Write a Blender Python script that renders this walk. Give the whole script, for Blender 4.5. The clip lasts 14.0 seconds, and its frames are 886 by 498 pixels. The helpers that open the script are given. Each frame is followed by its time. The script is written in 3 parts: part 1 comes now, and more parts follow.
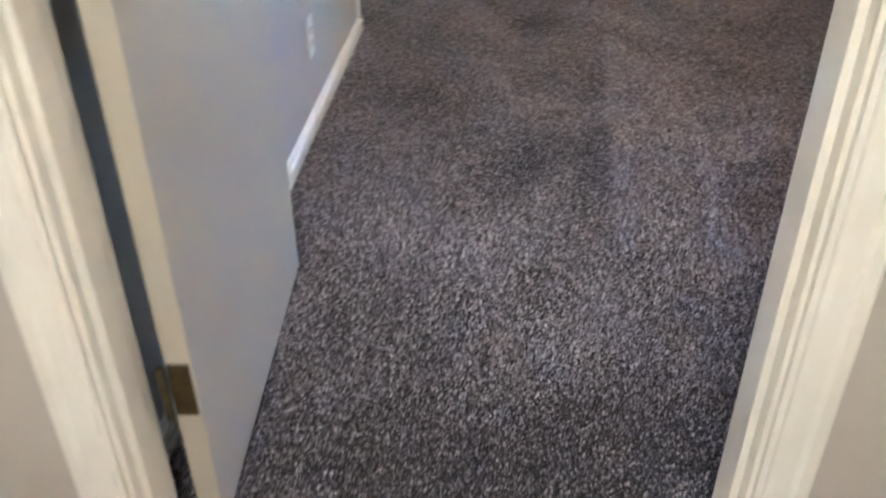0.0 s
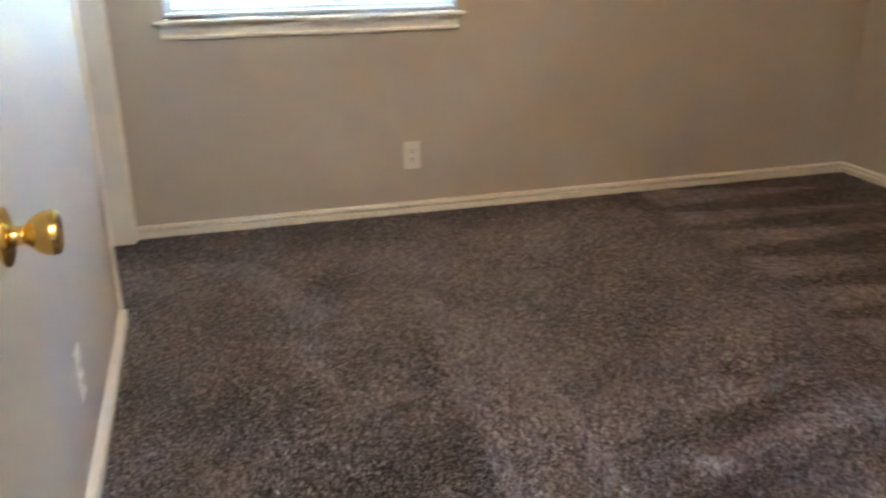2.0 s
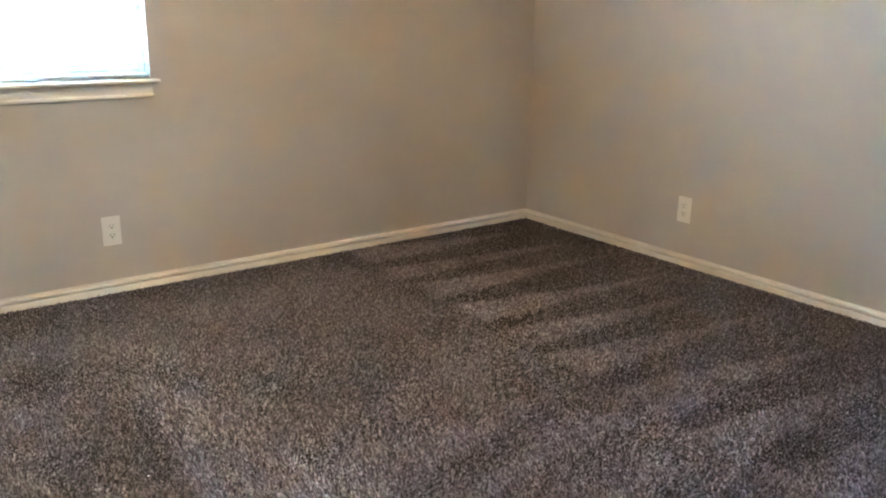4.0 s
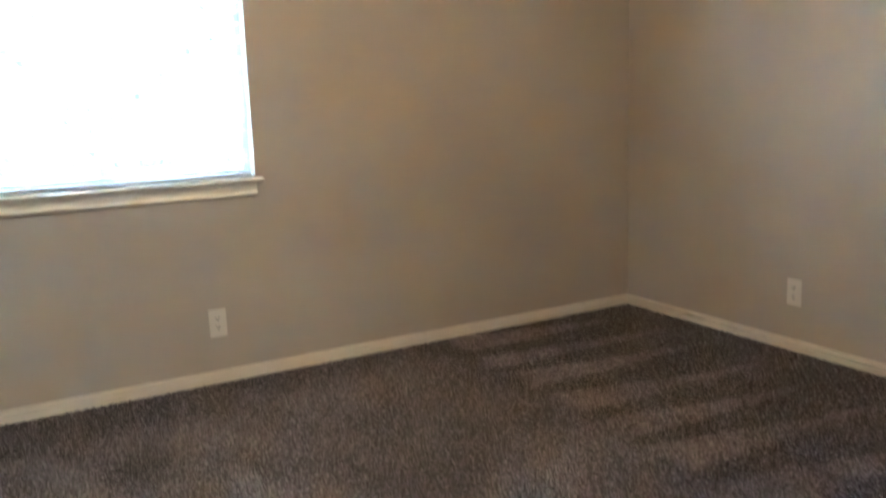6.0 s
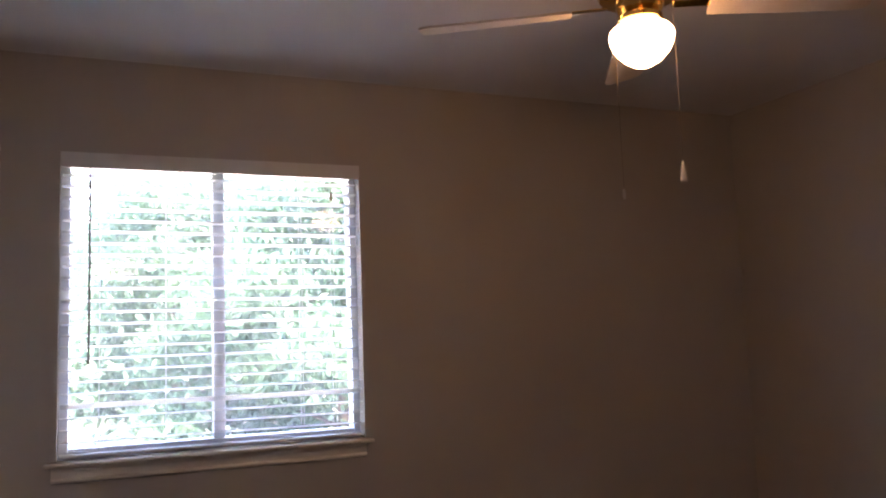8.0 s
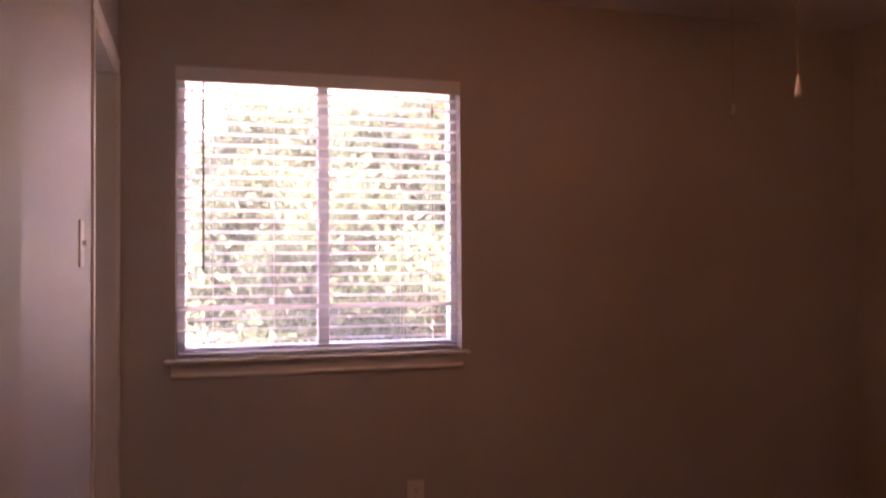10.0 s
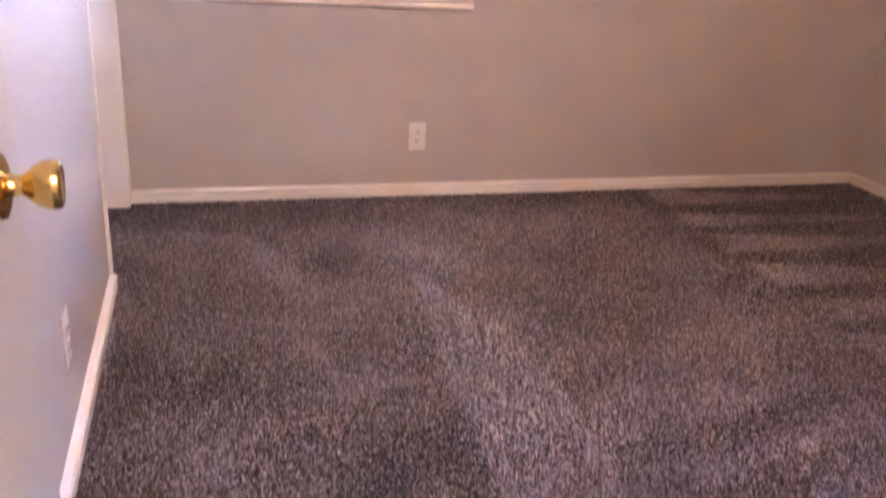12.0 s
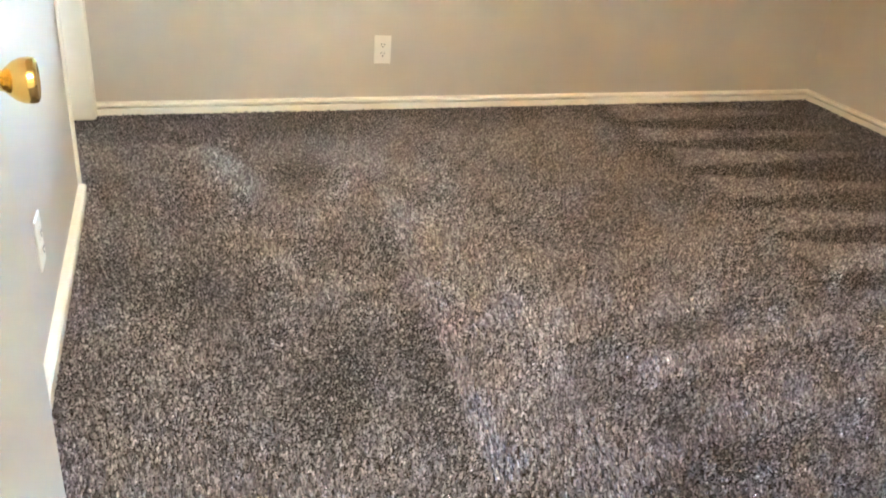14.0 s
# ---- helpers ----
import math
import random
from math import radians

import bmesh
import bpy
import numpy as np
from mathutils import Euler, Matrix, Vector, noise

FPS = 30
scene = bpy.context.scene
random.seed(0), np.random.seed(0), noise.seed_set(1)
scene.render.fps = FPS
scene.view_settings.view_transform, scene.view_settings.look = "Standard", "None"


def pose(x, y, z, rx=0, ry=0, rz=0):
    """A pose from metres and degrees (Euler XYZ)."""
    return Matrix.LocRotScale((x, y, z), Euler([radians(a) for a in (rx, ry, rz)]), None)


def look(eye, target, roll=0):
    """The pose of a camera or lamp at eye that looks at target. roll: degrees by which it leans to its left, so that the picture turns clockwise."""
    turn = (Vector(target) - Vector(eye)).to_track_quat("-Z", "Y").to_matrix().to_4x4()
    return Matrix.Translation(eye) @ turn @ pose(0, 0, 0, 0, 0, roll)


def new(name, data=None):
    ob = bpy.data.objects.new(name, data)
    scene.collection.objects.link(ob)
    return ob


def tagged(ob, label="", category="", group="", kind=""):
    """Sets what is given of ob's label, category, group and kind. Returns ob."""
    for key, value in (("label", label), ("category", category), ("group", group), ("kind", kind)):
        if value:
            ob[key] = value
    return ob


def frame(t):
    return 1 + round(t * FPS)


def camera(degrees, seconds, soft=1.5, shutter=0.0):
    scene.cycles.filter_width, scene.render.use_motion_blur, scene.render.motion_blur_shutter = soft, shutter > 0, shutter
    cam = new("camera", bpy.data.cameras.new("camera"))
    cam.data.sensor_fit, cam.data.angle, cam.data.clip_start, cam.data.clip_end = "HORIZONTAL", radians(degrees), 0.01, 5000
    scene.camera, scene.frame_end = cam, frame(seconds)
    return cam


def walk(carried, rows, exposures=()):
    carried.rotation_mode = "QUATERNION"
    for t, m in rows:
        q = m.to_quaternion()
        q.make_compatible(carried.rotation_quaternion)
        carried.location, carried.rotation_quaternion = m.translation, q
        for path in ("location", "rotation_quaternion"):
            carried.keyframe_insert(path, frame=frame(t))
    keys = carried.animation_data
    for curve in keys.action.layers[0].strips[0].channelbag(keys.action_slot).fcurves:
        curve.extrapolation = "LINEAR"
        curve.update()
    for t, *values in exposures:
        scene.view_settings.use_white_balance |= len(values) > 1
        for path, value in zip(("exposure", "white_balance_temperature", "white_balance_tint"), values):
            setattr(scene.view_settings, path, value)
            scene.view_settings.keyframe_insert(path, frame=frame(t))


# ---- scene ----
cam = camera(55.6, 14.0, soft=2.0, shutter=0.5)
PATH = [
    (0, (0.565, -0.139, 1.093), (0.447, 1.536, 0.007), -0.4),
    (0.5, (0.494, 0.063, 1.108), (0.626, 1.761, 0.058), -0.8),
    (1, (0.417, 0.25, 1.155), (0.803, 2.02, 0.307), 0.8),
    (1.5, (0.395, 0.372, 1.168), (0.669, 2.208, 0.424), 1.5),
    (2, (0.335, 0.448, 1.174), (0.844, 2.253, 0.479), -0.6),
    (2.5, (0.273, 0.446, 1.213), (1.096, 2.14, 0.54), 1.1),
    (3, (0.239, 0.449, 1.225), (1.348, 2.008, 0.641), 2.1),
    (3.2, (0.250, 0.458, 1.215), (1.422, 1.986, 0.667), 2.1),
    (4.2, (0.275, 0.490, 1.194), (1.424, 2.027, 0.628), 0.6),
    (5.3, (0.300, 0.521, 1.172), (1.425, 2.068, 0.589), -0.9),
    (5.5, (0.315, 0.495, 1.218), (1.37, 2.094, 0.645), -0.8),
    (6, (0.341, 0.44, 1.199), (1.299, 2.159, 0.841), -2.0),
    (6.5, (0.313, 0.517, 1.264), (1.267, 2.269, 1.123), -1.7),
    (7, (0.309, 0.517, 1.266), (1.236, 2.289, 1.311), -1.3),
    (7.2, (0.350, 0.521, 1.290), (1.233, 2.312, 1.403), -1.5),
    (9.3, (0.258, 0.479, 1.244), (0.900, 2.355, 1.499), -2.3),
    (9.5, (0.289, 0.478, 1.258), (0.882, 2.375, 1.473), -1.9),
    (10, (0.297, 0.482, 1.247), (0.859, 2.401, 1.288), -0.4),
    (10.5, (0.336, 0.476, 1.188), (0.889, 2.392, 1.04), 0.8),
    (11, (0.316, 0.492, 1.18), (0.863, 2.38, 0.81), 1.9),
    (11.5, (0.313, 0.503, 1.167), (0.839, 2.355, 0.624), 2.2),
    (12, (0.31, 0.522, 1.144), (0.842, 2.308, 0.419), 3.5),
    (12.5, (0.304, 0.529, 1.128), (0.818, 2.207, 0.169), 4.6),
    (13, (0.297, 0.514, 1.101), (0.823, 2.152, 0.081), 5.6),
    (13.5, (0.316, 0.469, 1.143), (0.884, 2.135, 0.193), 5.2),
    (14, (0.309, 0.423, 1.154), (0.896, 2.113, 0.259), 4.6),
]
# seconds, stops, kelvin, tint: the clip's camera opens and closes and shifts its colour balance
EXPOSURES = [
    (0, 7.77, 4920, 4),
    (0.5, 7.58, 5250, 6),
    (1, 8.12, 5200, 5),
    (1.5, 7.97, 6150, 3),
    (2, 7.57, 5800, 3),
    (3, 8.05, 5240, -2),
    (5.5, 7.97, 5450, -3),
    (6.5, 6.45, 5860, 8),
    (7, 5.59, 6190, 23),
    (9.5, 5.12, 7100, 38),
    (10, 4.97, 8700, 72),
    (10.5, 5.27, 9700, 92),
    (11, 6.00, 9010, 92),
    (11.5, 7.32, 7070, 68),
    (12, 8.02, 5950, 40),
    (12.5, 7.82, 5850, 30),
    (13, 8.12, 5700, 16),
    (13.5, 8.77, 5600, -6),
    (14, 8.77, 5600, -6),
]
SKY, SUN, HALL, LAMP = 0.14, 1.7, 0.31, 0.66
walk(cam, [(t, look(eye, target, roll)) for t, eye, target, roll in PATH], EXPOSURES)

# ---------------------------------------------------------------- world, sun, large lights
ROOM_W, ROOM_N, ROOM_S, CEIL = 3.52, 4.0, 0.69, 2.44     # east wall, north wall, south wall, ceiling
HALL_N = 0.585

world = bpy.data.worlds.new("daylight")
scene.world = world
world.use_nodes = True
wn = world.node_tree
sky = wn.nodes.new("ShaderNodeTexSky")
sky.sky_type, sky.sun_disc = "NISHITA", False
sky.sun_elevation, sky.sun_rotation = radians(53.4), radians(138.8)
sky.dust_density, sky.ozone_density = 3.0, 1.0
wn.links.new(sky.outputs["Color"], wn.nodes["Background"].inputs["Color"])
wn.nodes["Background"].inputs["Strength"].default_value = SKY

sun = bpy.data.lights.new("sun", "SUN")
sun.energy, sun.angle, sun.color = SUN, radians(8.0), (1.0, 0.95, 0.88)
sun_ob = new("sun", sun)
sun_ob.matrix_world = look((7.0, -6.0, 14.3), (0, 2, 0))

# guides the sky's light to the window opening; gives off none itself
gate = bpy.data.lights.new("window_daylight", "AREA")
gate.shape, gate.size, gate.size_y = "RECTANGLE", 1.22, 1.20
gate.cycles.is_portal = True
new("window_daylight", gate).matrix_world = look((0.81, 4.17, 1.47), (0.81, 0.0, 1.47))

hall_light = bpy.data.lights.new("hall_bulb", "POINT")
hall_light.energy, hall_light.color, hall_light.shadow_soft_size = HALL, (1.0, 0.82, 0.62), 0.22
new("hall_bulb", hall_light).location = (0.55, -0.62, 2.16)


# ---------------------------------------------------------------- materials
def material(name, base, rough=0.6, metal=0.0, spots=(), bump=0.0, bump_scale=300.0, second=None, mix_scale=4.0, mix_detail=6.0, sheen=0.0):
    """A principled material with slow colour drift, fine grain and bump."""
    m = bpy.data.materials.new(name)
    m.use_nodes = True
    nt = m.node_tree
    b = nt.nodes["Principled BSDF"]
    b.inputs["Roughness"].default_value = rough
    b.inputs["Metallic"].default_value = metal
    if sheen:
        b.inputs["Sheen Weight"].default_value = sheen
    co = nt.nodes.new("ShaderNodeTexCoord")
    n = nt.nodes.new("ShaderNodeTexNoise")
    n.inputs["Scale"].default_value, n.inputs["Detail"].default_value = mix_scale, mix_detail
    nt.links.new(co.outputs["Object"], n.inputs["Vector"])
    ramp = nt.nodes.new("ShaderNodeValToRGB")
    ramp.color_ramp.elements[0].position, ramp.color_ramp.elements[1].position = 0.3, 0.72
    other = second or tuple(c * 0.9 for c in base)
    ramp.color_ramp.elements[0].color, ramp.color_ramp.elements[1].color = (*other, 1), (*base, 1)
    nt.links.new(n.outputs["Fac"], ramp.inputs["Fac"])
    nt.links.new(ramp.outputs["Color"], b.inputs["Base Color"])
    rr = nt.nodes.new("ShaderNodeMapRange")
    rr.inputs["To Min"].default_value, rr.inputs["To Max"].default_value = max(0.02, rough - 0.08), min(1, rough + 0.08)
    nt.links.new(n.outputs["Fac"], rr.inputs["Value"])
    nt.links.new(rr.outputs["Result"], b.inputs["Roughness"])
    if bump:
        f = nt.nodes.new("ShaderNodeTexNoise")
        f.inputs["Scale"].default_value, f.inputs["Detail"].default_value = bump_scale, 3
        nt.links.new(co.outputs["Object"], f.inputs["Vector"])
        bp = nt.nodes.new("ShaderNodeBump")
        bp.inputs["Strength"].default_value, bp.inputs["Distance"].default_value = bump, 0.002
        nt.links.new(f.outputs["Fac"], bp.inputs["Height"])
        nt.links.new(bp.outputs["Normal"], b.inputs["Normal"])
    return m


def pile_material(name, gain):
    """Carpet yarn: each tuft has a tone of its own between dark brown, grey-brown and pale taupe; a low gain makes the
    shaded copy.
    """
    m = bpy.data.materials.new(name)
    m.use_nodes = True
    nt = m.node_tree
    b = nt.nodes["Principled BSDF"]
    b.inputs["Roughness"].default_value = 0.85
    b.inputs["Sheen Weight"].default_value = 0.10
    g = nt.nodes.new("ShaderNodeNewGeometry")
    ramp = nt.nodes.new("ShaderNodeValToRGB")
    e = ramp.color_ramp.elements
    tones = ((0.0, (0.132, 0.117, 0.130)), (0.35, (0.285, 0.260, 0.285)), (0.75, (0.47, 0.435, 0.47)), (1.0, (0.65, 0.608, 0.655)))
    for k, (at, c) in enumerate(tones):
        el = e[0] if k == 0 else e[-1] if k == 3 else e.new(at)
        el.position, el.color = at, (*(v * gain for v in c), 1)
    nt.links.new(g.outputs["Random Per Island"], ramp.inputs["Fac"])
    co = nt.nodes.new("ShaderNodeTexCoord")
    n = nt.nodes.new("ShaderNodeTexNoise")
    n.inputs["Scale"].default_value, n.inputs["Detail"].default_value = 2.2, 4
    nt.links.new(co.outputs["Object"], n.inputs["Vector"])
    mix = nt.nodes.new("ShaderNodeMix")
    mix.data_type, mix.blend_type = "RGBA", "MULTIPLY"
    mix.inputs["Factor"].default_value = 0.5
    r2 = nt.nodes.new("ShaderNodeValToRGB")
    r2.color_ramp.elements[0].color, r2.color_ramp.elements[1].color = (0.72, 0.70, 0.72, 1), (1.0, 0.98, 0.97, 1)
    r2.color_ramp.elements[0].position, r2.color_ramp.elements[1].position = 0.35, 0.65
    nt.links.new(n.outputs["Fac"], r2.inputs["Fac"])
    clump = nt.nodes.new("ShaderNodeTexNoise")
    clump.inputs["Scale"].default_value, clump.inputs["Detail"].default_value = 105, 2
    nt.links.new(co.outputs["Object"], clump.inputs["Vector"])
    r3 = nt.nodes.new("ShaderNodeValToRGB")
    r3.color_ramp.elements[0].color, r3.color_ramp.elements[1].color = (0.30, 0.28, 0.29, 1), (1.15, 1.12, 1.09, 1)
    r3.color_ramp.elements[0].position, r3.color_ramp.elements[1].position = 0.38, 0.62
    nt.links.new(clump.outputs["Fac"], r3.inputs["Fac"])
    mix2 = nt.nodes.new("ShaderNodeMix")
    mix2.data_type, mix2.blend_type = "RGBA", "MULTIPLY"
    mix2.inputs["Factor"].default_value = 0.6
    nt.links.new(ramp.outputs["Color"], mix2.inputs["A"])
    nt.links.new(r3.outputs["Color"], mix2.inputs["B"])
    nt.links.new(mix2.outputs["Result"], mix.inputs["A"])
    nt.links.new(r2.outputs["Color"], mix.inputs["B"])
    nt.links.new(mix.outputs["Result"], b.inputs["Base Color"])
    return m


def glass_material(name):
    m = bpy.data.materials.new(name)
    m.use_nodes = True
    b = m.node_tree.nodes["Principled BSDF"]
    b.inputs["Base Color"].default_value = (0.97, 0.99, 0.98, 1)
    b.inputs["Roughness"].default_value = 0.0
    b.inputs["IOR"].default_value = 1.48
    b.inputs["Transmission Weight"].default_value = 1.0
    return m


def hazy(m, share):
    """Haze put into the glass to pale the view: a share of the light is scattered on its way through."""
    nt = m.node_tree
    b = nt.nodes["Principled BSDF"]
    co = nt.nodes.new("ShaderNodeTexCoord")
    n = nt.nodes.new("ShaderNodeTexNoise")
    n.inputs["Scale"].default_value, n.inputs["Detail"].default_value = 5.0, 5
    nt.links.new(co.outputs["Object"], n.inputs["Vector"])
    mr = nt.nodes.new("ShaderNodeMapRange")
    mr.inputs["From Min"].default_value, mr.inputs["From Max"].default_value = 0.3, 0.7
    mr.inputs["To Min"].default_value, mr.inputs["To Max"].default_value = share * 0.7, share * 1.3
    nt.links.new(n.outputs["Fac"], mr.inputs["Value"])
    tr = nt.nodes.new("ShaderNodeBsdfTranslucent")
    tr.inputs["Color"].default_value = (0.88, 0.90, 0.88, 1)
    ms = nt.nodes.new("ShaderNodeMixShader")
    nt.links.new(mr.outputs["Result"], ms.inputs["Fac"])
    nt.links.new(b.outputs["BSDF"], ms.inputs[1])
    nt.links.new(tr.outputs["BSDF"], ms.inputs[2])
    nt.links.new(ms.outputs["Shader"], nt.nodes["Material Output"].inputs["Surface"])
    return m


def leaf_material(name, dark, light):
    m = bpy.data.materials.new(name)
    m.use_nodes = True
    nt = m.node_tree
    b = nt.nodes["Principled BSDF"]
    b.inputs["Roughness"].default_value = 0.45
    g = nt.nodes.new("ShaderNodeNewGeometry")
    ramp = nt.nodes.new("ShaderNodeValToRGB")
    ramp.color_ramp.elements[0].color, ramp.color_ramp.elements[1].color = (*dark, 1), (*light, 1)
    nt.links.new(g.outputs["Random Per Island"], ramp.inputs["Fac"])
    nt.links.new(ramp.outputs["Color"], b.inputs["Base Color"])
    tr = nt.nodes.new("ShaderNodeBsdfTranslucent")
    nt.links.new(ramp.outputs["Color"], tr.inputs["Color"])
    ms = nt.nodes.new("ShaderNodeMixShader")
    ms.inputs["Fac"].default_value = 0.6
    nt.links.new(b.outputs["BSDF"], ms.inputs[1])
    nt.links.new(tr.outputs["BSDF"], ms.inputs[2])
    nt.links.new(ms.outputs["Shader"], nt.nodes["Material Output"].inputs["Surface"])
    return m


def glow_material(name, colour, strength):
    m = bpy.data.materials.new(name)
    m.use_nodes = True
    b = m.node_tree.nodes["Principled BSDF"]
    b.inputs["Base Color"].default_value = (0.9, 0.88, 0.84, 1)
    b.inputs["Emission Color"].default_value = (*colour, 1)
    b.inputs["Emission Strength"].default_value = strength
    return m


PAINT = material("greige_wall_paint", (0.52, 0.475, 0.415), 0.5, bump=0.25, bump_scale=130, second=(0.49, 0.448, 0.388), mix_scale=1.7)
CEILING = material("white_ceiling_paint", (0.82, 0.80, 0.77), 0.9, bump=0.6, bump_scale=90, second=(0.78, 0.76, 0.73), mix_scale=2)
TRIM = material("cream_gloss_trim_paint", (0.84, 0.80, 0.71), 0.32, bump=0.05, bump_scale=60, second=(0.80, 0.755, 0.66), mix_scale=9)
DOORPAINT = material("satin_door_paint", (0.51, 0.46, 0.365), 0.5, bump=0.05, bump_scale=40, second=(0.48, 0.43, 0.34), mix_scale=3)
PLATE = material("ivory_plastic", (0.80, 0.77, 0.70), 0.3, second=(0.77, 0.74, 0.67), mix_scale=30)
DARK = material("dark_slot", (0.012, 0.011, 0.01), 0.7)
BRASS = material("polished_brass", (0.86, 0.60, 0.20), 0.13, 1.0, second=(0.78, 0.52, 0.16), mix_scale=25)
OLDBRASS = material("tarnished_brass", (0.24, 0.18, 0.085), 0.42, 1.0, bump=0.2, bump_scale=200, second=(0.15, 0.115, 0.06), mix_scale=60)
BACKING = material("carpet_backing", (0.06, 0.049, 0.044), 0.95, bump=1.0, bump_scale=220, second=(0.035, 0.028, 0.026), mix_scale=130)
PILE = pile_material("carpet_yarn", 1.0)
# same yarn at 0.15 for the cut tuft tops: shade put into the colour
PILE_SHADED_END = pile_material("carpet_yarn_shaded_end", 0.15)
VINYL = material("white_vinyl", (0.78, 0.79, 0.80), 0.35, second=(0.72, 0.73, 0.75), mix_scale=12)
def translucent(m, share):
    """Lets a share of the light through the material."""
    nt = m.node_tree
    b = nt.nodes["Principled BSDF"]
    tr = nt.nodes.new("ShaderNodeBsdfTranslucent")
    tr.inputs["Color"].default_value = (0.85, 0.84, 0.80, 1)
    ms = nt.nodes.new("ShaderNodeMixShader")
    ms.inputs["Fac"].default_value = share
    nt.links.new(b.outputs["BSDF"], ms.inputs[1])
    nt.links.new(tr.outputs["BSDF"], ms.inputs[2])
    nt.links.new(ms.outputs["Shader"], nt.nodes["Material Output"].inputs["Surface"])
    return m


SLAT = material("white_slat", (0.82, 0.82, 0.80), 0.4, second=(0.77, 0.77, 0.75), mix_scale=14)
WANDM = material("smoked_wand", (0.07, 0.065, 0.06), 0.25)
SLAT = translucent(SLAT, 0.16)
CORD = material("white_cord", (0.75, 0.74, 0.70), 0.8)
# the glass carries a pale haze that veils the view outside
GLASS = hazy(glass_material("window_glass"), 0.02)
BLADE = material("pale_fan_blade", (0.74, 0.65, 0.53), 0.4, second=(0.66, 0.56, 0.45), mix_scale=22)
GLOBE = glow_material("lit_opal_glass", (1.0, 0.58, 0.27), LAMP)
HALLGLOBE = glow_material("lit_hall_glass", (1.0, 0.75, 0.5), 0.5)
FOB = material("clear_fob", (0.75, 0.74, 0.72), 0.15)
LEAF_A = leaf_material("summer_leaves", (0.080, 0.145, 0.080), (0.125, 0.21, 0.12))
LEAF_C = leaf_material("sunlit_far_leaves", (0.075, 0.13, 0.085), (0.11, 0.18, 0.12))
LEAF_B = leaf_material("pale_leaves", (0.085, 0.15, 0.085), (0.13, 0.21, 0.12))
BARK = material("bark", (0.16, 0.12, 0.09), 0.9, bump=1.0, bump_scale=40, second=(0.08, 0.06, 0.045), mix_scale=14)
LAWN = material("dry_lawn", (0.52, 0.49, 0.42), 0.95, bump=1.0, bump_scale=60, second=(0.36, 0.345, 0.27), mix_scale=0.7)


# ---------------------------------------------------------------- mesh helpers
def block(bm, x0, x1, y0, y1, z0, z1, bevel=0.0):
    verts = bmesh.ops.create_cube(bm, size=1.0)["verts"]
    for v in verts:
        v.co = Vector(((x0 + x1) / 2 + v.co.x * (x1 - x0), (y0 + y1) / 2 + v.co.y * (y1 - y0), (z0 + z1) / 2 + v.co.z * (z1 - z0)))
    if bevel:
        edges = list({e for v in verts for e in v.link_edges})
        bmesh.ops.bevel(bm, geom=edges, offset=bevel, segments=2, affect="EDGES", profile=0.5)


def lathe(bm, profile, centre=(0, 0, 0), axis="z", steps=28):
    """Turns a profile of (radius, height) round an axis."""
    rings = []
    for r, h in profile:
        ring = []
        for k in range(steps):
            a = 2 * math.pi * k / steps
            u, v = r * math.cos(a), r * math.sin(a)
            p = {"z": (u, v, h), "x": (h, u, v), "y": (u, h, v)}[axis]
            ring.append(bm.verts.new(Vector(p) + Vector(centre)))
        rings.append(ring)
    for a, b in zip(rings, rings[1:]):
        for k in range(steps):
            bm.faces.new((a[k], a[(k + 1) % steps], b[(k + 1) % steps], b[k]))
    bm.faces.new(rings[0])
    bm.faces.new(rings[-1])
    bmesh.ops.recalc_face_normals(bm, faces=bm.faces)


def moulding(bm, profile, start, end, out, up=(0, 0, 1)):
    """Sweeps a profile of (out, up) pairs from start to end."""
    start, end, out, up = Vector(start), Vector(end), Vector(out), Vector(up)
    rows = [[bm.verts.new(p + out * a + up * b) for a, b in profile] for p in (start, end)]
    n = len(profile)
    for k in range(n):
        bm.faces.new((rows[0][k], rows[0][(k + 1) % n], rows[1][(k + 1) % n], rows[1][k]))
    bm.faces.new(rows[0])
    bm.faces.new(rows[1])
    bmesh.ops.recalc_face_normals(bm, faces=bm.faces)


def tube(bm, points, radii, steps=8):
    rings = []
    pts = [Vector(p) for p in points]
    for i, (p, r) in enumerate(zip(pts, radii)):
        d = (pts[min(i + 1, len(pts) - 1)] - pts[max(i - 1, 0)]).normalized()
        s = d.orthogonal().normalized()
        t = d.cross(s)
        rings.append([bm.verts.new(p + (s * math.cos(2 * math.pi * k / steps) + t * math.sin(2 * math.pi * k / steps)) * r) for k in range(steps)])
    for a, b in zip(rings, rings[1:]):
        for k in range(steps):
            bm.faces.new((a[k], a[(k + 1) % steps], b[(k + 1) % steps], b[k]))
    bm.faces.new(rings[0])
    bm.faces.new(rings[-1])
    bmesh.ops.recalc_face_normals(bm, faces=bm.faces)


def solid(name, bm, mat, smooth=False):
    me = bpy.data.meshes.new(name)
    bm.to_mesh(me)
    bm.free()
    me.materials.append(mat)
    if smooth:
        me.polygons.foreach_set("use_smooth", [True] * len(me.polygons))
        me.set_sharp_from_angle(angle=radians(35))
    return new(name, me)


def part(name, bm, mat, parent, label="", smooth=False):
    ob = solid(name, bm, mat, smooth)
    ob.parent = parent
    if label:
        ob["label"] = label
    return ob


def setting(name, boxes, mat, label, category, bevel=0.0):
    bm = bmesh.new()
    for b in boxes:
        block(bm, *b, bevel=bevel)
    return tagged(solid(name, bm, mat), label, category, kind="structure")


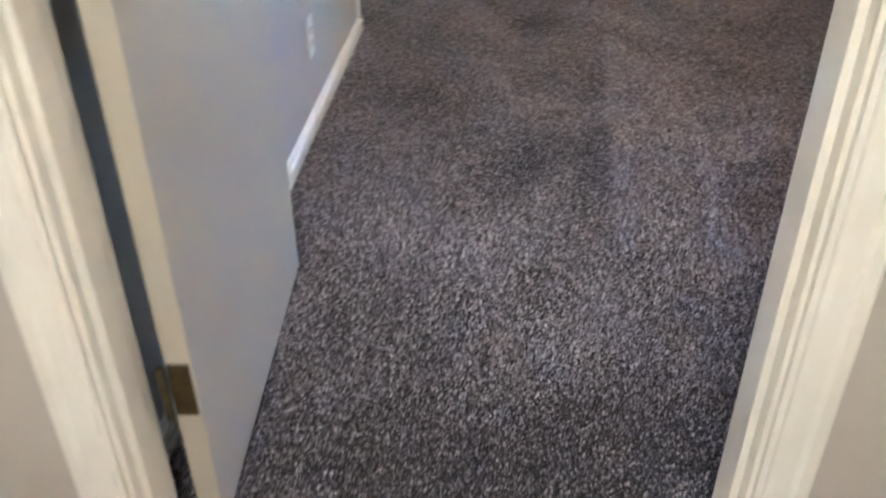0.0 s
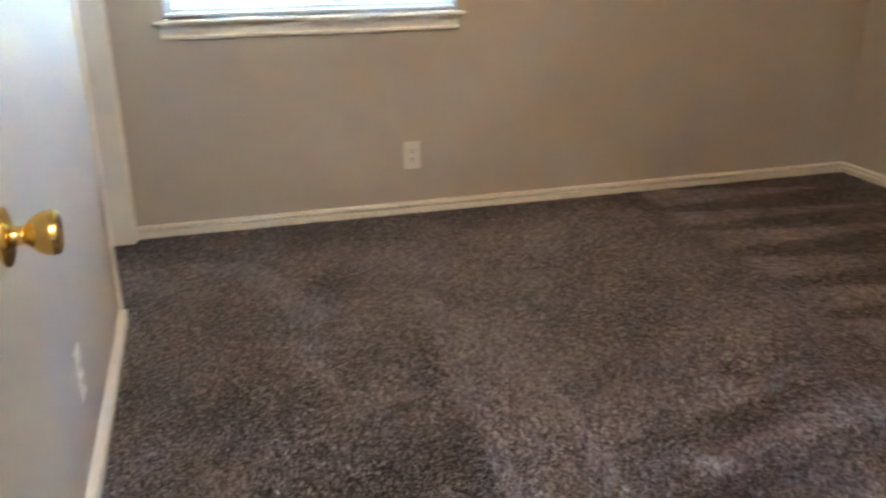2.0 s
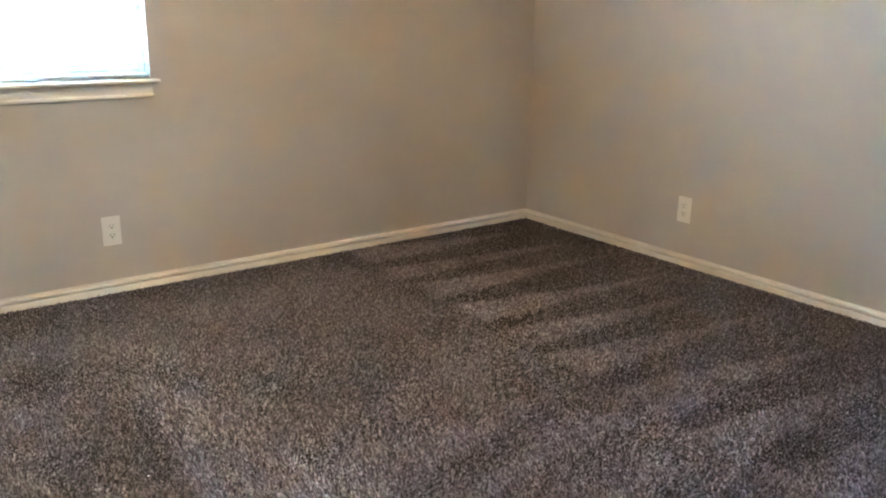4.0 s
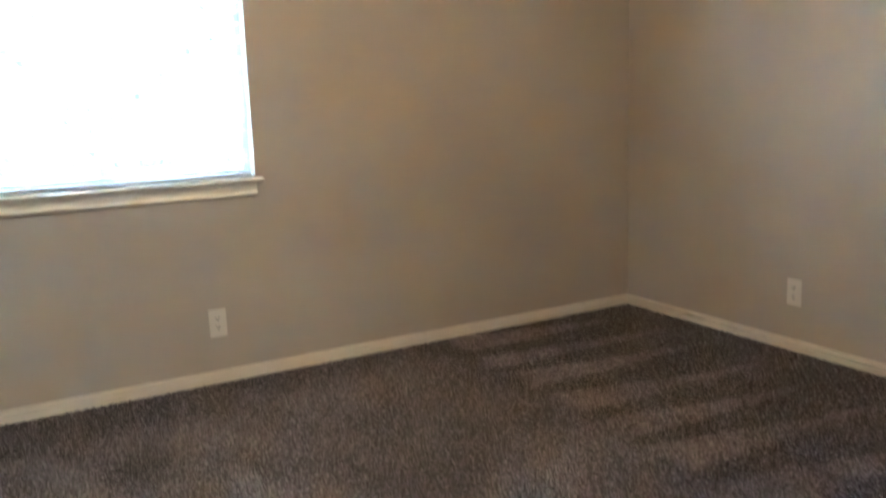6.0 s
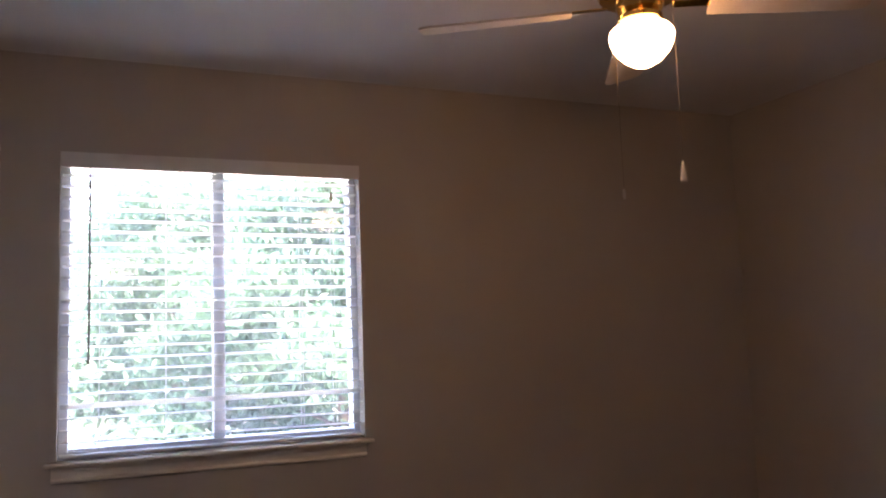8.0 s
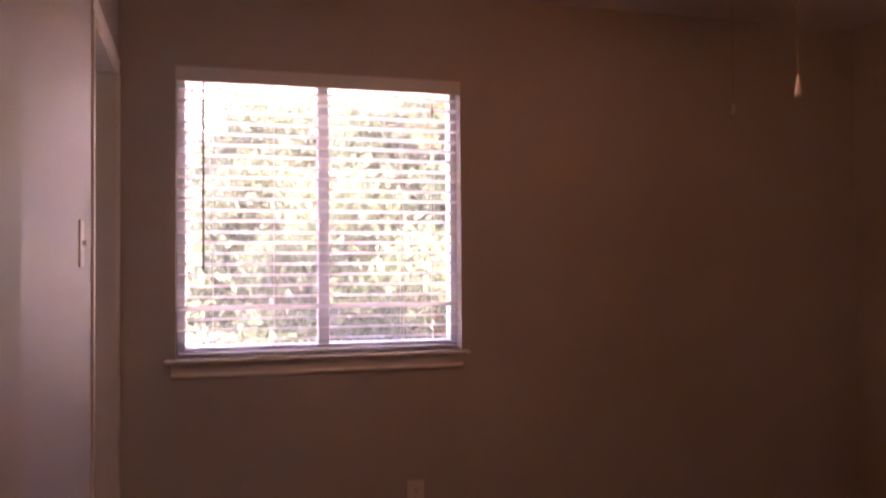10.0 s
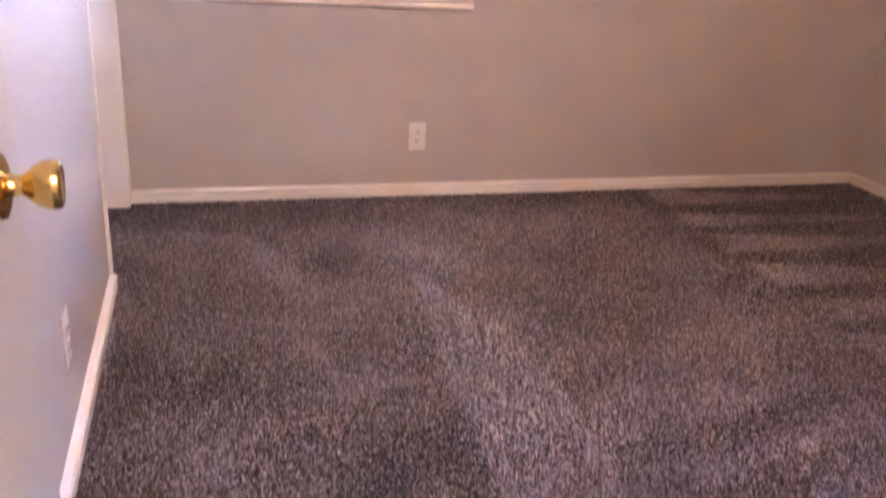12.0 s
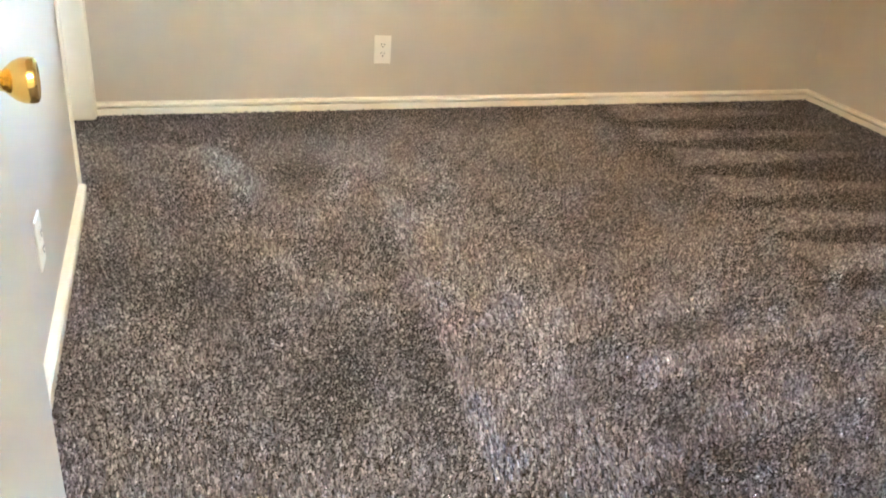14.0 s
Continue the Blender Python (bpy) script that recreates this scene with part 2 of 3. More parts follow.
# ---------------------------------------------------------------- large structure
W1X0, W1X1, W1Z0, W1Z1 = 0.215, 1.410, 0.882, 2.06       # window opening
DX0, DX1, DTOP = 0.105, 0.884, 2.02                       # entrance between the jambs
CY0, CY1, CTOP = 3.190, 3.930, 2.0                       # side doorway between the jambs
NY1 = ROOM_N + 0.15

setting("wall_north", [(-0.12, W1X0, ROOM_N, NY1, -0.3, CEIL), (W1X1, ROOM_W + 0.12, ROOM_N, NY1, -0.3, CEIL),
                       (W1X0, W1X1, ROOM_N, NY1, -0.3, W1Z0), (W1X0, W1X1, ROOM_N, NY1, W1Z1, CEIL)], PAINT,
        "greige painted bedroom wall with a window opening", "wall")
setting("wall_east", [(ROOM_W, ROOM_W + 0.12, ROOM_S, ROOM_N, -0.3, CEIL)], PAINT, "greige painted plain bedroom wall with one outlet", "wall")
setting("wall_west", [(-0.12, 0, ROOM_S, CY0 - 0.018, -0.3, CEIL), (-0.12, 0, CY1 + 0.018, ROOM_N, -0.3, CEIL),
                      (-0.12, 0, CY0 - 0.018, CY1 + 0.018, CTOP + 0.018, CEIL)], PAINT,
        "greige painted bedroom wall with a cased side doorway", "wall")
setting("wall_south", [(-0.72, DX0 - 0.018, HALL_N, ROOM_S, -0.3, CEIL), (DX1 + 0.018, ROOM_W + 0.12, HALL_N, ROOM_S, -0.3, CEIL),
                       (DX0 - 0.018, DX1 + 0.018, HALL_N, ROOM_S, DTOP + 0.018, CEIL)], PAINT,
        "greige painted wall between hallway and bedroom", "wall")
setting("wall_hall_south", [(-0.72, 2.12, -1.32, -1.2, -0.3, CEIL)], PAINT, "plain painted hallway wall", "wall")
setting("wall_hall_west", [(-0.72, -0.6, -1.2, HALL_N, -0.3, CEIL)], PAINT, "plain painted hallway end wall", "wall")
setting("wall_hall_east", [(2.0, 2.12, -1.2, HALL_N, -0.3, CEIL)], PAINT, "plain painted hallway end wall", "wall")
setting("wall_side_room", [(-1.12, -1.0, 3.0, NY1, -0.3, CEIL), (-1.0, -0.12, 2.9, 3.0, -0.3, CEIL), (-1.0, -0.12, NY1 - 0.1, NY1, -0.3, CEIL)], PAINT,
        "plain painted walls of the small side room", "wall")
setting("ceiling", [(-1.12, ROOM_W + 0.12, -1.32, NY1, CEIL, CEIL + 0.3)], CEILING, "white lightly textured ceiling", "ceiling")
floor = setting("floor", [(-1.0, ROOM_W, -1.2, ROOM_N, -0.3, -0.006)], BACKING, "brown-grey cut pile carpet floor with vacuum marks", "floor")

# baseboards: a tall flat with a rounded cap step
BASE = [(0, 0), (0.020, 0), (0.020, 0.028), (0.018, 0.0305), (0.0005, 0.031), (0.0005, 0.0395), (0.0225, 0.0395), (0.024, 0.0415), (0.0235, 0.048), (0.018, 0.0535), (0, 0.055)]


def baseboard(start, end, out, label):
    bm = bmesh.new()
    moulding(bm, BASE, start, end, out)
    return tagged(solid("baseboard", bm, TRIM), label, "baseboard", kind="structure")


baseboard((0.0098, ROOM_N, 0), (ROOM_W, ROOM_N, 0), (0, -1, 0), "cream painted stepped baseboard under the window wall")
baseboard((ROOM_W, ROOM_S, 0), (ROOM_W, ROOM_N - 0.0243, 0), (-1, 0, 0), "cream painted stepped baseboard along the plain wall")
baseboard((0, ROOM_S, 0), (0, CY0 - 0.062, 0), (1, 0, 0), "cream painted baseboard ending at a door casing")
baseboard((DX1 + 0.07, ROOM_S, 0), (ROOM_W - 0.0243, ROOM_S, 0), (0, 1, 0), "cream painted baseboard beside the entrance")

# casings: a flat with an ogee step and a raised outer bead
CASE = [(0, 0), (0.010, 0), (0.012, 0.006), (0.0095, 0.012), (0.0115, 0.020), (0.0125, 0.038), (0.018, 0.044), (0.0185, 0.056), (0.016, 0.060), (0, 0.060)]


def casing(name, a0, a1, top, plane, out, axis, label, thick=1.0):
    """Three mitre-free casing boards round an opening from a0 to a1 along an axis."""
    bm = bmesh.new()
    o = Vector(out) * thick
    e = Vector((1, 0, 0)) if axis == "x" else Vector((0, 1, 0))

    def at(a, z):
        return Vector((a, plane, z)) if axis == "x" else Vector((plane, a, z))
    moulding(bm, CASE, at(a0 - 0.006, 0), at(a0 - 0.006, top + 0.006), o, -e)
    moulding(bm, CASE, at(a1 + 0.006, 0), at(a1 + 0.006, top + 0.006), o, e)
    moulding(bm, CASE, at(a0 - 0.066, top + 0.0062), at(a1 + 0.066, top + 0.0062), o, (0, 0, 1))
    return tagged(solid(name, bm, TRIM), label, "door casing", kind="structure")


casing("trim_entrance_hall", DX0, DX1, DTOP, HALL_N, (0, -1, 0), "x", "cream painted moulded door casing facing the hallway")
casing("trim_entrance_room", DX0, DX1, DTOP, ROOM_S, (0, 1, 0), "x", "cream painted moulded door casing inside the bedroom")
casing("trim_side_doorway", CY0, CY1, CTOP, 0.0, (1, 0, 0), "y", "cream painted moulded casing round the side doorway", 0.5)

# jamb linings with stops
jamb = setting("trim_entrance_jamb", [(DX0 - 0.018, DX0, HALL_N, ROOM_S, 0, DTOP), (DX1, DX1 + 0.018, HALL_N, ROOM_S, 0, DTOP),
                                      (DX0 - 0.018, DX1 + 0.018, HALL_N, ROOM_S, DTOP, DTOP + 0.018),
                                      (DX0, DX0 + 0.011, HALL_N + 0.02, ROOM_S - 0.042, 0, DTOP - 0.011), (DX1 - 0.011, DX1, HALL_N + 0.02, ROOM_S - 0.042, 0, DTOP - 0.011),
                                      (DX0, DX1, HALL_N + 0.02, ROOM_S - 0.042, DTOP - 0.011, DTOP)], TRIM,
               "cream painted entrance jamb with door stop", "door jamb", bevel=0.002)
setting("trim_side_jamb", [(-0.12, 0.0, CY0 - 0.018, CY0, 0, CTOP), (-0.12, 0.0, CY1, CY1 + 0.018, 0, CTOP), (-0.12, 0.0, CY0 - 0.018, CY1 + 0.018, CTOP, CTOP + 0.018)], TRIM,
        "cream painted jamb of the side doorway", "door jamb", bevel=0.002)
bm = bmesh.new()
block(bm, DX1 - 0.0015, DX1 + 0.001, ROOM_S - 0.037, ROOM_S - 0.004, 0.86, 0.95, 0.0006)
part("strike_plate", bm, OLDBRASS, jamb, "tarnished brass strike plate")
bm = bmesh.new()
block(bm, DX1 - 0.0022, DX1 - 0.0005, ROOM_S - 0.030, ROOM_S - 0.014, 0.885, 0.925)
part("strike_hole", bm, DARK, jamb, "dark latch hole")

# ---------------------------------------------------------------- window
window = tagged(new("window_1"), "white vinyl two-pane sliding window in the bedroom wall", "window", kind="structure")
GY = 4.085
bm = bmesh.new()
for b in ((W1X0, W1X0 + 0.038, GY - 0.02, GY + 0.05, W1Z0, W1Z1), (W1X1 - 0.030, W1X1, GY - 0.02, GY + 0.05, W1Z0, W1Z1),
          (W1X0 + 0.038, W1X1 - 0.030, GY - 0.02, GY + 0.05, W1Z0, W1Z0 + 0.04), (W1X0 + 0.038, W1X1 - 0.030, GY - 0.02, GY + 0.05, W1Z1 - 0.045, W1Z1)):
    block(bm, *b, bevel=0.004)
part("window_frame", bm, VINYL, window, "white vinyl outer frame")
bm = bmesh.new()
block(bm, 0.793, 0.841, GY - 0.012, GY + 0.03, W1Z0 + 0.04, W1Z1 - 0.045, 0.004)
part("meeting_stile", bm, VINYL, window, "white vinyl centre stile")
for x0, x1, dy in ((W1X0 + 0.038, 0.793, 0.012), (0.841, W1X1 - 0.030, 0.0)):
    bm = bmesh.new()
    block(bm, x0, x1, GY + dy, GY + dy + 0.004, W1Z0 + 0.04, W1Z1 - 0.045)
    pane = part("pane", bm, GLASS, window, "clear window glass")
    pane.visible_shadow = False
bm = bmesh.new()
block(bm, 1.188, 1.202, GY - 0.003, GY - 0.0005, 1.414, 1.420)
bmesh.ops.rotate(bm, verts=bm.verts, cent=(1.195, GY, 1.417), matrix=Matrix.Rotation(radians(-35), 3, "Y"))
part("leaf_speck", bm, DARK, window, "small dark speck stuck to the glass")
sill = tagged(new("window_sill"), "cream painted wooden window stool with moulded apron", "window sill", kind="structure")
bm = bmesh.new()
block(bm, 0.172, 1.436, 3.947, ROOM_N, 0.867, 0.883, 0.006)
block(bm, W1X0 + 0.001, W1X1 - 0.001, ROOM_N, GY - 0.02, 0.867, 0.883)
part("stool", bm, TRIM, sill)
bm = bmesh.new()
moulding(bm, [(0, 0), (0.010, 0), (0.017, 0.003), (0.019, 0.008), (0.017, 0.013), (0.011, 0.017), (0.010, 0.040), (0.014, 0.060), (0, 0.060)], (0.197, ROOM_N, 0.807), (1.412, ROOM_N, 0.807), (0, -1, 0))
part("apron", bm, TRIM, sill)

# horizontal blind, inside the window opening
blind = tagged(new("window_blind"), "white two-inch horizontal blind lowered with slats open", "blind")
BX0, BX1, BY = W1X0 + 0.008, W1X1 - 0.008, 4.032
bm = bmesh.new()
block(bm, W1X0 + 0.001, W1X1 - 0.001, ROOM_N - 0.012, ROOM_N - 0.002, 1.997, 2.058, 0.002)
part("valance", bm, SLAT, blind, "white flat valance board")
bm = bmesh.new()
block(bm, BX0, BX1, ROOM_N + 0.004, ROOM_N + 0.056, 2.008, 2.056, 0.002)
part("headrail", bm, SLAT, blind)
bm = bmesh.new()
n = 6
cross = [((k / n - 0.5) * 0.05, 0.0035 * (1 - (2 * k / n - 1) ** 2)) for k in range(n + 1)]
moulding(bm, cross + [(a, b - 0.0028) for a, b in reversed(cross)], (BX0, 0, 0), (BX1, 0, 0), (0, 1, 0))
slat_mesh = None
zs = [1.975 - 0.0446 * k for k in range(24)]
for k, z in enumerate(zs):
    if slat_mesh is None:
        s = part("slat", bm, SLAT, blind)
        slat_mesh = s.data
    else:
        s = new("slat", slat_mesh)
        s.parent = blind
    tilt = -24 if k == 20 else random.uniform(-6.5, -3.5)
    s.matrix_basis = pose(random.uniform(-0.002, 0.002), BY, z + random.uniform(-0.0012, 0.0012), tilt, random.uniform(-0.12, 0.12), 0)
bm = bmesh.new()
block(bm, BX0, BX1, BY - 0.025, BY + 0.025, 0.892, 0.905, 0.004)
part("bottom_rail", bm, SLAT, blind)
for x in (0.36, 0.605, 1.15, 1.29):
    bm = bmesh.new()
    for y in (BY - 0.026, BY + 0.026):
        tube(bm, [(x, y, 0.91), (x, y, 2.01)], [0.0011, 0.0011], 5)
    part("ladder_cord", bm, CORD, blind, "white ladder cord")
bm = bmesh.new()
tube(bm, [(0.322, ROOM_N - 0.004, 2.000), (0.322, ROOM_N - 0.010, 1.978), (0.322, ROOM_N - 0.006, 1.262), (0.322, ROOM_N - 0.006, 1.238)], [0.002, 0.0042, 0.0042, 0.0055], 8)
part("tilt_wand", bm, WANDM, blind, "dark tilt wand")
bm = bmesh.new()
tube(bm, [(1.283, ROOM_N + 0.001, 2.0), (1.283, ROOM_N + 0.001, 1.936)], [0.001, 0.001], 5)
tube(bm, [(1.283, ROOM_N + 0.001, 1.938), (1.283, ROOM_N + 0.001, 1.931), (1.283, ROOM_N + 0.001, 1.897)], [0.002, 0.005, 0.0065], 8)
part("cord_tassel", bm, OLDBRASS, blind, "small brown cord tassel")

# ---------------------------------------------------------------- entrance door, open against the side wall
door = tagged(new("door_1"), "white flush bedroom door standing fully open", "door", kind="structure")
DL, DT, DH = 0.725, 0.037, 2.005
bm = bmesh.new()
block(bm, -DT, 0, 0, DL, 0.018, DH, 0.002)
part("slab", bm, DOORPAINT, door)


def knob(sign, face):
    bm = bmesh.new()
    lathe(bm, [(0.0285, 0.0), (0.0305, 0.0025), (0.029, 0.006), (0.021, 0.009), (0.011, 0.0105), (0.0095, 0.018), (0.0105, 0.022), (0.0145, 0.026), (0.0195, 0.032),
               (0.0225, 0.039), (0.0232, 0.046), (0.0222, 0.051), (0.0185, 0.0532), (0.017, 0.0524), (0.007, 0.0512), (0.001, 0.0510)], axis="x", steps=36)
    for v in bm.verts:
        v.co.x *= sign
        v.co += Vector((face, DL - 0.118, 0.903))
    bmesh.ops.recalc_face_normals(bm, faces=bm.faces)
    return bm


handle = part("door_handle", knob(1, 0.0), BRASS, door, "polished brass round door knob", smooth=True)
part("door_handle", knob(-1, -DT), BRASS, door, "polished brass round door knob", smooth=True)
bm = bmesh.new()
block(bm, -DT / 2 - 0.0125, -DT / 2 + 0.0125, DL - 0.0005, DL + 0.0015, 0.877, 0.933, 0.0005)
part("latch_plate", bm, BRASS, door, "brass latch plate")
for z in (0.300, 1.05, 1.80):
    bm = bmesh.new()
    block(bm, -DT + 0.002, -0.004, -0.0018, 0.0006, z - 0.046, z + 0.046, 0.0006)
    hinge = part("hinge", bm, OLDBRASS, door, "tarnished brass hinge leaf")
    bm = bmesh.new()
    for k in range(5):
        lathe(bm, [(0.0058, z - 0.046 + k * 0.0186), (0.0064, z - 0.0452 + k * 0.0186), (0.0064, z - 0.0286 + k * 0.0186), (0.0058, z - 0.0278 + k * 0.0186)], (-DT - 0.004, -0.009, 0), steps=12)
    lathe(bm, [(0.003, z - 0.053), (0.0045, z - 0.049), (0.0045, z - 0.046)], (-DT - 0.004, -0.009, 0), steps=10)
    part("knuckle", bm, OLDBRASS, hinge, smooth=True)
    bm = bmesh.new()
    for dz, dx in ((-0.03, -0.011), (0.0, -0.022), (0.03, -0.011)):
        lathe(bm, [(0.0036, -0.0026), (0.0036, -0.0018)], (dx, 0, z + dz), axis="y", steps=10)
    part("screw", bm, OLDBRASS, hinge)
door.matrix_world = pose(0.163, 0.706, 0, 0, 0, 3.08)


# ---------------------------------------------------------------- outlets and switch
def outlet(at, turn, label):
    """A duplex outlet; its face looks along -y before the turn."""
    ob = tagged(new("wall_outlet"), label, "outlet", group="wall outlets")
    bm = bmesh.new()
    block(bm, -0.0375, 0.0375, -0.0055, 0, -0.0615, 0.0615, 0.0025)
    part("cover_plate", bm, PLATE, ob)
    for dz in (-0.0195, 0.0195):
        bm = bmesh.new()
        lathe(bm, [(0.0168, -0.0085), (0.0172, -0.0075), (0.0172, -0.005)], (0, 0, dz), axis="y", steps=24)
        for v in bm.verts:
            v.co.z = dz + max(-0.0135, min(0.0135, v.co.z - dz))
        socket = part("socket", bm, PLATE, ob)
        bm = bmesh.new()
        block(bm, -0.0082, -0.0056, -0.0092, -0.0078, dz + 0.0002, dz + 0.0092)
        block(bm, 0.0056, 0.0082, -0.0092, -0.0078, dz + 0.0012, dz + 0.0085)
        lathe(bm, [(0.0031, -0.0092), (0.0031, -0.0078)], (0, 0, dz - 0.0065), axis="y", steps=12)
        part("slots", bm, DARK, socket, "dark slots")
    bm = bmesh.new()
    lathe(bm, [(0.0022, -0.0066), (0.003, -0.0060), (0.003, -0.005)], axis="y", steps=12)
    part("screw", bm, PLATE, ob)
    ob.matrix_world = Matrix.Translation(at) @ pose(0, 0, 0, 0, 0, turn)
    return ob


outlet((1.197, ROOM_N, 0.268), 0, "ivory duplex outlet on the wall under the window")
outlet((ROOM_W, 2.895, 0.272), -90, "ivory duplex outlet on the plain side wall")
outlet((0.0, 2.275, 0.268), 90, "ivory duplex outlet on the wall beside the open door")

switch = tagged(new("light_switch"), "ivory toggle light switch beside the side doorway", "light switch")
bm = bmesh.new()
block(bm, -0.0375, 0.0375, -0.0055, 0, -0.0615, 0.0615, 0.0025)
part("cover_plate", bm, PLATE, switch)
bm = bmesh.new()
block(bm, -0.004, 0.004, -0.017, -0.004, -0.004, 0.009, 0.0015)
part("toggle", bm, PLATE, switch)
switch.matrix_world = Matrix.Translation((0, 2.892, 1.313)) @ pose(0, 0, 0, 0, 0, 90)

# ---------------------------------------------------------------- ceiling fan with a lit globe
FX, FY = 1.738, 2.376
fan = tagged(new("ceiling_fan"), "four-blade ceiling fan with brass fittings and lit opal globe", "ceiling fan")
fan.location = (FX, FY, CEIL)
bm = bmesh.new()
lathe(bm, [(0.07, 0.0), (0.073, -0.02), (0.055, -0.05), (0.018, -0.06), (0.018, -0.10), (0.09, -0.11), (0.12, -0.125), (0.126, -0.19), (0.11, -0.225), (0.07, -0.235)], steps=40)
part("motor_housing", bm, BRASS, fan, "polished brass motor housing", smooth=True)
bm = bmesh.new()
lathe(bm, [(0.066, -0.235), (0.068, -0.245), (0.062, -0.262), (0.05, -0.268), (0.052, -0.271), (0.062, -0.280), (0.064, -0.294), (0.056, -0.303)], steps=36)
part("light_fitter", bm, BRASS, fan, "polished brass light fitter", smooth=True)
bm = bmesh.new()
lathe(bm, [(0.050, -0.298), (0.058, -0.302), (0.076, -0.311), (0.087, -0.322), (0.0905, -0.336), (0.087, -0.356), (0.075, -0.381), (0.054, -0.404), (0.028, -0.420), (0.002, -0.425)], steps=40)
part("globe", bm, GLOBE, fan, "glowing opal glass globe", smooth=True)
for k in range(4):
    a = 59.6 + 90 * k
    bm = bmesh.new()
    # a long blade, wider towards its rounded end
    outline = [(0.19, -0.048), (0.40, -0.060), (0.585, -0.068), (0.612, -0.062), (0.624, -0.045), (0.624, 0.045), (0.612, 0.062), (0.585, 0.068), (0.40, 0.060), (0.19, 0.048)]
    low = [bm.verts.new((x, y, -0.003)) for x, y in outline]
    high = [bm.verts.new((x, y, 0.003)) for x, y in outline]
    bm.faces.new(low)
    bm.faces.new(high)
    for i in range(len(outline)):
        j = (i + 1) % len(outline)
        bm.faces.new((low[i], low[j], high[j], high[i]))
    bmesh.ops.recalc_face_normals(bm, faces=bm.faces)
    blade = part("blade", bm, BLADE, fan, "pale wooden fan blade")
    blade.matrix_basis = pose(0, 0, -0.252, 0, 0, a) @ pose(0, 0, 0, -13, 1.5, 0)
    bm = bmesh.new()
    block(bm, 0.09, 0.24, -0.016, 0.016, 0.0032, 0.0075, 0.0015)
    block(bm, 0.20, 0.27, -0.036, 0.036, 0.0032, 0.0065, 0.0015)
    part("blade_iron", bm, BRASS, blade, "brass blade bracket")


def chain(dx, dy, z0, z1, fob):
    bm = bmesh.new()
    tube(bm, [(dx * 0.72, dy * 0.72, z0 + 0.01), (dx, dy, z0 - 0.01), (dx, dy, z1)], [0.0004] * 3, 6)
    step = 0.0075
    for i in range(int((z0 - z1 - 0.02) / step)):
        lathe(bm, [(0.0004, -0.0010), (0.0010, 0.0), (0.0004, 0.0010)], (dx, dy, z0 - 0.012 - i * step), steps=6)
    c = part("pull_chain", bm, OLDBRASS, fan, "beaded pull chain")
    bm = bmesh.new()
    lathe(bm, fob, (dx, dy, z1), steps=16)
    part("fob", bm, FOB, c, "small clear pull fob", smooth=True)


chain(-0.041, 0.068, -0.26, 1.682 - CEIL, [(0.0025, 0.0), (0.0045, -0.006), (0.0048, -0.024), (0.003, -0.029)])
chain(0.085, -0.036, -0.26, 1.747 - CEIL, [(0.003, 0.0), (0.0045, -0.012), (0.0095, -0.045), (0.0105, -0.056), (0.008, -0.060)])

hall_lamp = tagged(new("hall_ceiling_lamp"), "round flush hallway ceiling lamp, lit", "ceiling lamp")
hall_lamp.location = (0.55, -0.62, CEIL)
bm = bmesh.new()
lathe(bm, [(0.15, 0), (0.155, -0.012), (0.145, -0.03), (0.13, -0.035)], steps=36)
part("base", bm, TRIM, hall_lamp, smooth=True)
bm = bmesh.new()
lathe(bm, [(0.129, -0.034), (0.128, -0.046), (0.110, -0.062), (0.072, -0.074), (0.03, -0.079), (0.0, -0.080)], steps=36)
part("diffuser", bm, HALLGLOBE, hall_lamp, "shallow opal glass diffuser", smooth=True)

# ---------------------------------------------------------------- outdoors
bm = bmesh.new()
bmesh.ops.create_grid(bm, x_segments=40, y_segments=40, size=600)
for v in bm.verts:
    v.co.z = -0.45
ground = tagged(solid("ground", bm, LAWN), "patchy lawn reaching to the horizon", "ground", kind="structure")


